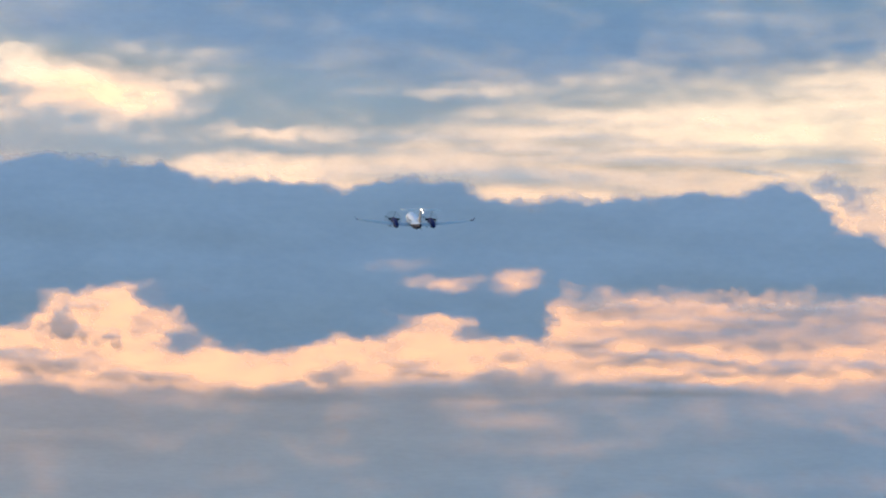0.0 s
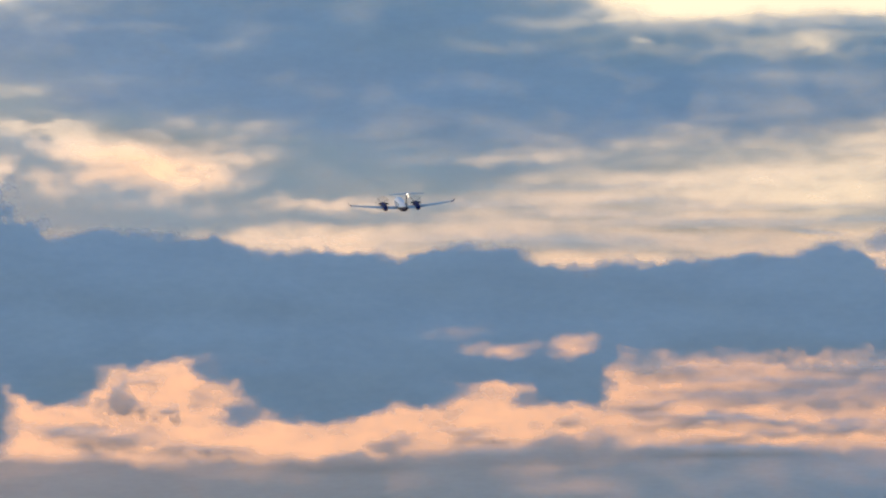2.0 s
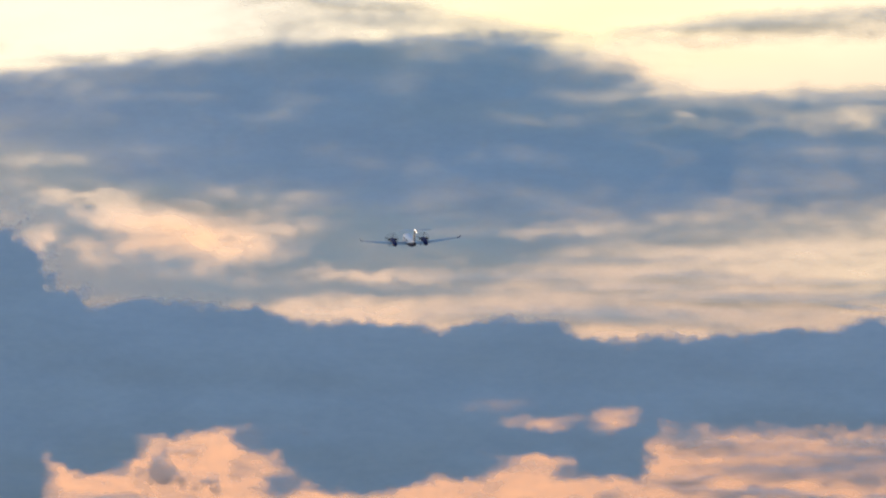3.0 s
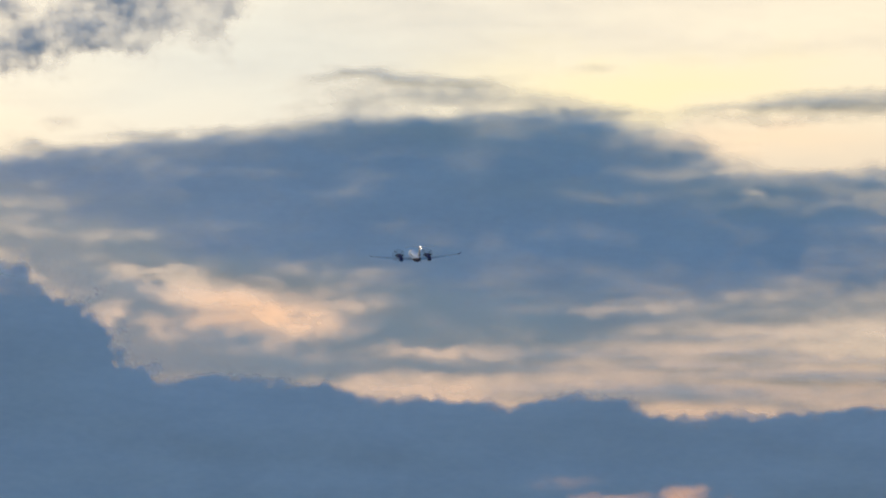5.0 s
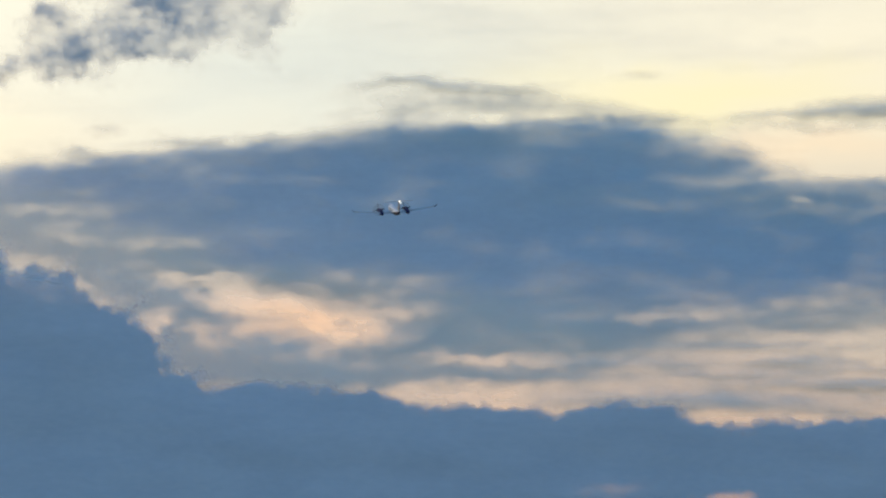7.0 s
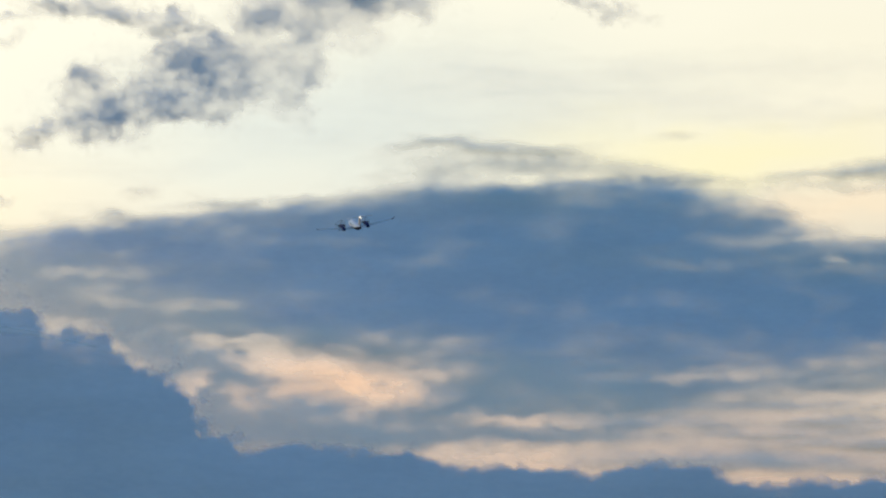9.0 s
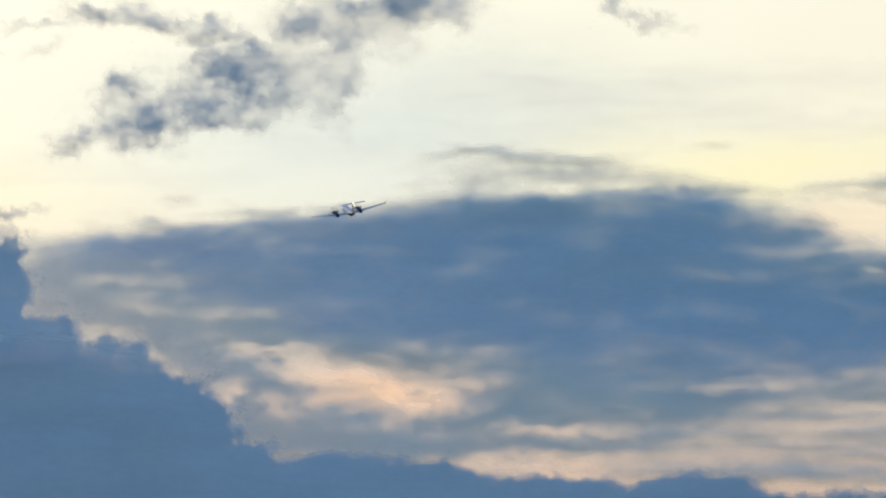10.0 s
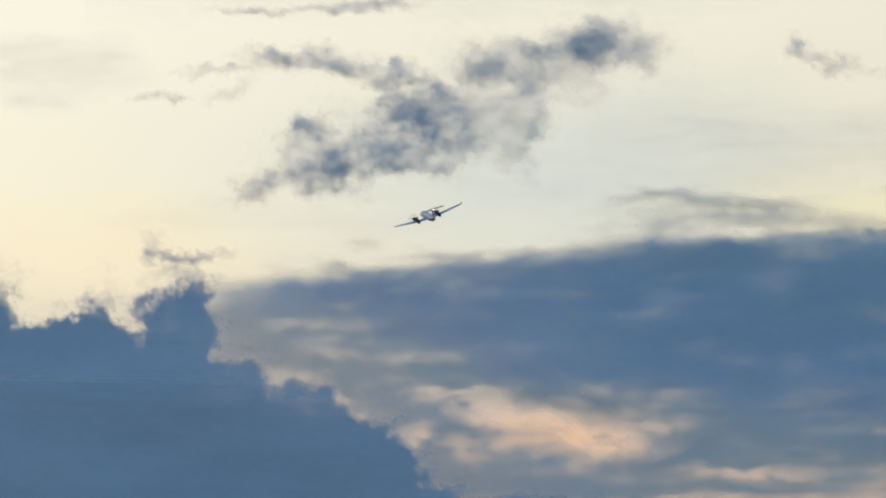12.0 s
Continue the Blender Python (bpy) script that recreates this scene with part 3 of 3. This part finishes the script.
def box(x, y, z, w, l, h, bevel=0.02):
    bm = bmesh.new()
    bmesh.ops.create_cube(bm, size=1, matrix=Matrix.Translation((x, y, z)) @ Matrix.Diagonal((w, l, h, 1)))
    bmesh.ops.bevel(bm, geom=bm.edges[:], offset=bevel, segments=2, affect="EDGES")
    return bm


def aircraft():
    white = paint("white_paint", (0.74, 0.73, 0.71))
    body_paint = two_tone("body_paint", (0.69, 0.69, 0.69), (0.015, 0.025, 0.055), -0.44, -0.17)
    silver = paint("silver_grey_paint", (0.56, 0.55, 0.52))
    navy = paint("navy_paint", (0.005, 0.016, 0.085), rough=0.6, dirt=0.2)
    grey = paint("fin_grey_paint", (0.30, 0.29, 0.28), rough=0.6)
    boot = paint("rubber_boot", (0.03, 0.03, 0.035), rough=0.7, coat=0.0)
    steel = paint("exhaust_steel", (0.02, 0.022, 0.028), rough=0.6, metal=0.3, coat=0.0)
    black = sheer("propeller_black", (0.03, 0.03, 0.03), 0.16)
    whirl = sheer("whirling_blades", (0.05, 0.035, 0.03), 0.06)
    pane = paint("dark_glass", (0.02, 0.025, 0.03), rough=0.1)
    beacon = glow("beacon_glow", (1.0, 0.86, 0.66), 1.8)
    red, green = glow("red_lamp", (1.0, 0.1, 0.05), 0.3), glow("green_lamp", (0.1, 1.0, 0.4), 0.2)

    plane = tagged(new("twin_propeller_aircraft"),
                   "white twin-engine turboprop, navy nacelles, grey fin, T-tail, climbing away", "aircraft")
    # fuselage: station, height, width, tallness
    rings = [oval(y, 0, z, w, h) for y, z, w, h in (
        (6.45, -0.34, 0.10, 0.10), (6.3, -0.33, 0.42, 0.40), (5.8, -0.30, 0.82, 0.78), (5.0, -0.24, 1.12, 1.06),
        (4.3, -0.10, 1.32, 1.34), (3.7, 0.02, 1.44, 1.56), (2.8, 0.05, 1.50, 1.62), (0.0, 0.05, 1.50, 1.62),
        (-2.0, 0.06, 1.48, 1.58), (-3.2, 0.12, 1.30, 1.40), (-4.4, 0.22, 0.98, 1.10), (-5.4, 0.32, 0.62, 0.76),
        (-6.2, 0.40, 0.30, 0.42), (-6.5, 0.42, 0.10, 0.16))]
    body = part("fuselage", loft(rings), body_paint, plane, "white fuselage with a dark blue belly")
    for side in (-1, 1):
        for i in range(6):
            y = 2.3 - 0.85 * i
            bm = loft([oval(0, 0, 0, 0.30, 0.36, 16, 2.0), oval(0.03, 0, 0, 0.26, 0.32, 16, 2.0)])
            bm.transform(Matrix.Translation((side * 0.715, y, 0.30)) @ Matrix.Rotation(-side * math.pi / 2, 4, "Z"))
            part("cabin_window", bm, pane, body)
        bm = box(side * 0.30, 4.02, 0.50, 0.46, 0.60, 0.05)
        bm.transform(Matrix.Translation((0, 4.02, 0.5)) @ Matrix.Rotation(radians(-34), 4, "X") @ Matrix.Translation((0, -4.02, -0.5)))
        part("windscreen", bm, pane, body)
        part("ventral_strake", strake(side), navy, plane)
        # wing: centre section to the nacelle, tapered outer panel with dihedral
        up = math.tan(radians(6.5))
        part("inner_wing", blade([(side * s, lead, -0.55 + z, c, t) for s, lead, z, c, t in (
            (0.4, 1.55, 0.0, 2.25, 0.17), (2.63, 1.45, 0.10, 2.15, 0.17))]), silver, plane)
        outer = part("outer_wing", blade([(side * s, lead, -0.45 + (s - 2.63) * up, c, t) for s, lead, c, t in (
            (2.63, 1.42, 2.10, 0.16), (5.4, 1.12, 1.58, 0.14), (8.05, 0.82, 1.06, 0.12))]), silver, plane)
        tip_z = -0.45 + (8.05 - 2.63) * up
        part("winglet", blade_between((side * 8.05, 0.82, tip_z, 1.06), (side * 8.38, 0.45, tip_z + 0.12, 0.85),
                                      (side * 8.62, -0.05, tip_z + 0.55, 0.42)), navy, plane, "navy upswept winglet")
        part("deicing_boot", boot_strip(side, up), boot, outer)
        part("flap", blade([(side * s, lead, z, c, 0.12) for s, lead, z, c in (
            (3.1, -0.22, -0.44 + 0.47 * up, 0.42), (4.9, -0.16, -0.47 + 2.27 * up, 0.36))]), silver, outer)
        part("aileron", blade([(side * s, lead, z, c, 0.12) for s, lead, z, c in (
            (5.0, -0.16, -0.47 + 2.37 * up, 0.34), (7.7, -0.04, -0.46 + 5.07 * up, 0.22))]), silver, outer)
        part("position_lamp", box(side * 8.12, 0.74, tip_z + 0.02, 0.10, 0.20, 0.08), red if side < 0 else green, outer)
        # nacelle, hung on the wing and reaching well ahead of it
        rings = [oval(y, side * 2.63, z, w, h, 20) for y, z, w, h in (
            (3.55, -0.22, 0.50, 0.52), (3.3, -0.24, 0.70, 0.78), (2.6, -0.26, 0.82, 0.98), (1.4, -0.30, 0.84, 1.06),
            (0.0, -0.40, 0.78, 0.94), (-0.9, -0.46, 0.60, 0.66), (-1.7, -0.50, 0.16, 0.20))]
        nacelle = part("nacelle", loft(rings), navy, plane, "navy engine nacelle")
        for out in (-1, 1):
            bm = loft([oval(y, side * 2.63 + out * x, -0.18 + z, w, h, 12) for y, x, z, w, h in (
                (3.0, 0.36, 0.10, 0.24, 0.30), (2.7, 0.54, 0.12, 0.26, 0.30), (2.3, 0.70, 0.14, 0.22, 0.26))])
            part("exhaust_stack", bm, steel, nacelle, "bare steel exhaust stack")
        part("air_scoop", loft([oval(y, side * 2.63, z, w, h, 14) for y, z, w, h in (
            (3.45, -0.62, 0.44, 0.24), (2.8, -0.66, 0.48, 0.30), (1.6, -0.72, 0.30, 0.16))]), navy, nacelle)
    # tail
    fin = part("fin", blade(((0.45, -3.9, 0, 2.5, 0.10), (1.5, -4.75, 0, 1.85, 0.10), (2.62, -5.45, 0, 1.40, 0.09)), True), grey, plane, "grey tail fin")
    part("rudder", blade(((0.62, -6.05, 0, 0.62, 0.12), (2.5, -6.62, 0, 0.46, 0.12)), True), navy, fin)
    part("dorsal_fillet", blade(((0.55, -2.4, 0, 1.9, 0.04), (1.15, -3.9, 0, 0.9, 0.06)), True), white, fin)
    part("tail_fairing", loft([oval(y, 0, 2.66, w, h, 14) for y, w, h in (
        (-5.0, 0.06, 0.06), (-5.4, 0.22, 0.24), (-6.2, 0.26, 0.28), (-7.0, 0.18, 0.20), (-7.25, 0.06, 0.06))]), white, fin)
    for side in (-1, 1):
        tail = part("tailplane", blade([(side * s, lead, 2.68, c, 0.10) for s, lead, c in (
            (0.05, -5.35, 1.25), (2.80, -5.95, 0.80))]), silver, plane)
        part("elevator", blade([(side * s, lead, 2.68, c, 0.12) for s, lead, c in (
            (0.2, -6.45, 0.45), (2.70, -6.68, 0.26))]), silver, tail)
    bm = bmesh.new()
    bmesh.ops.create_uvsphere(bm, u_segments=14, v_segments=8, radius=0.10, matrix=Matrix.Translation((0, -7.15, 2.80)))
    part("beacon", bm, beacon, fin, "bright white tail beacon")
    bm = bmesh.new()
    bmesh.ops.create_uvsphere(bm, u_segments=12, v_segments=8, radius=0.07, matrix=Matrix.Translation((0.16, -7.22, 2.44)))
    part("tail_lamp", bm, beacon, fin, "small white lamp under the beacon")
    # propellers
    turning = []
    for side in (-1, 1):
        hub = bpy.data.objects.new("propeller", None)
        scene.collection.objects.link(hub)
        hub.parent = plane
        tagged(hub, "spinning four-bladed black propeller")
        part("spinner", loft([oval(y, 0, 0, w, w, 16, 2.0) for y, w in (
            (0.50, 0.04), (0.38, 0.20), (0.15, 0.38), (-0.12, 0.44))]), white, hub)
        for i in range(4):
            rings = []
            for r, c, twist in ((0.15, 0.16, 60), (0.45, 0.22, 45), (0.9, 0.24, 30), (1.20, 0.16, 22), (1.26, 0.06, 20)):
                a = radians(twist)
                rings.append([(p * math.cos(a) - q * math.sin(a), p * math.sin(a) + q * math.cos(a), r)
                              for p, q in ((c / 2, 0), (0, 0.02), (-c / 2, 0), (0, -0.02))])
            bm = loft(rings)
            bm.transform(Matrix.Rotation(i * math.pi / 2, 4, "Y"))
            part("propeller_blade", bm, black, hub)
        bm = loft([oval(-0.01, 0, 0, 2.44, 2.44, 32, 2.0), oval(0.01, 0, 0, 2.44, 2.44, 32, 2.0)])
        part("blade_blur", bm, whirl, hub, "sheer disc of the whirling blades")
        turning.append((hub, side))
    return plane, turning


def strake(side):
    rings = []
    for x, z, lead, c in ((0.20, 0.02, -4.1, 1.7), (0.40, -0.30, -4.5, 1.1)):
        rings.append([(side * (x + q), lead - p, z) for p, q in ((0, 0), (c * 0.4, 0.025), (c, 0), (c * 0.4, -0.025))])
    return loft(rings)


def blade_between(*stations):
    rings = []
    for x, lead, z, c in stations:
        rings.append([(x - math.copysign(0.3 * h, x), lead - p, z + h) for p, h in foil(c, 0.10)])
    return loft(rings)


def boot_strip(side, up):
    """The black rubber along the outer wing's leading edge."""
    return blade([(side * s, lead, -0.45 + (s - 2.63) * up, c, 0.62) for s, lead, c in (
        (3.3, 1.37, 0.22), (5.4, 1.135, 0.18), (7.9, 0.85, 0.14))])


# ---------------------------------------------------------------- the scene itself
ground_sheet()
sky_sheet()
clouds()
plane, turning = aircraft()

# seconds, azimuth and elevation from the eye, heading to the left, climb, bank to the left
FLIGHT = (
    (0.0, 1.2364, 5.8086),
    (0.5, 1.1229, 5.9676),
    (1.0, 1.0214, 6.1118),
    (1.5, 0.8965, 6.2530),
    (2.0, 0.7758, 6.3826),
    (2.5, 0.6653, 6.5068),
    (2.7, 0.6160, 6.5566),
    (4.3, 0.2639, 6.8985),
    (4.5, 0.2153, 6.9409),
    (5.0, 0.1081, 7.0405),
    (5.5, -0.0132, 7.1306),
    (6.0, -0.1239, 7.2201),
    (6.5, -0.2461, 7.3000),
    (6.7, -0.2866, 7.3420),
    (8.3, -0.6761, 7.5994),
    (8.5, -0.7285, 7.6328),
    (9.0, -0.8634, 7.7127),
    (9.5, -1.0083, 7.7909),
    (10.0, -1.1650, 7.8645),
    (10.5, -1.3214, 7.9364),
    (11.0, -1.5051, 8.0015),
    (11.5, -1.6882, 8.0655),
    (12.0, -1.8919, 8.1203),
)


def distance_at(t):
    return 1200 + 80 * t - 1.3 * t * t


def eased(t, rows):
    return float(np.interp(t, [r[0] for r in rows], [r[1] for r in rows]))


def motions():
    heading = ((0, 6.5), (5.5, 8.2), (9.5, 12.5), (12, 18.5))
    pitch = ((0, 14.4), (6, 15.0), (12, 16.0))
    bank = ((0, 1.0), (1.5, 2.8), (2.5, 3.0), (5.5, 3.0), (6.5, 4.4), (9.5, 10.9), (10.5, 14.8), (12, 21.5))
    rows = []
    for t, a, e in FLIGHT:
        a, e, d = radians(a), radians(e), distance_at(t)
        p = EYE + d * Vector((math.sin(a) * math.cos(e), math.cos(a) * math.cos(e), math.sin(e)))
        rows.append((t, Matrix.Translation(p + Vector((0, 0, -0.3))) @ pose(0, 0, 0, 0, 0, eased(t, heading)) @ pose(0, 0, 0, eased(t, pitch))
                     @ pose(0, 0, 0, 0, -eased(t, bank))))
    walk(plane, rows)
    for hub, side in turning:
        walk(hub, [(i / 30, pose(side * 2.63, 3.62, -0.22, 0, 20 + 80 * i, 0)) for i in range(361)])


motions()
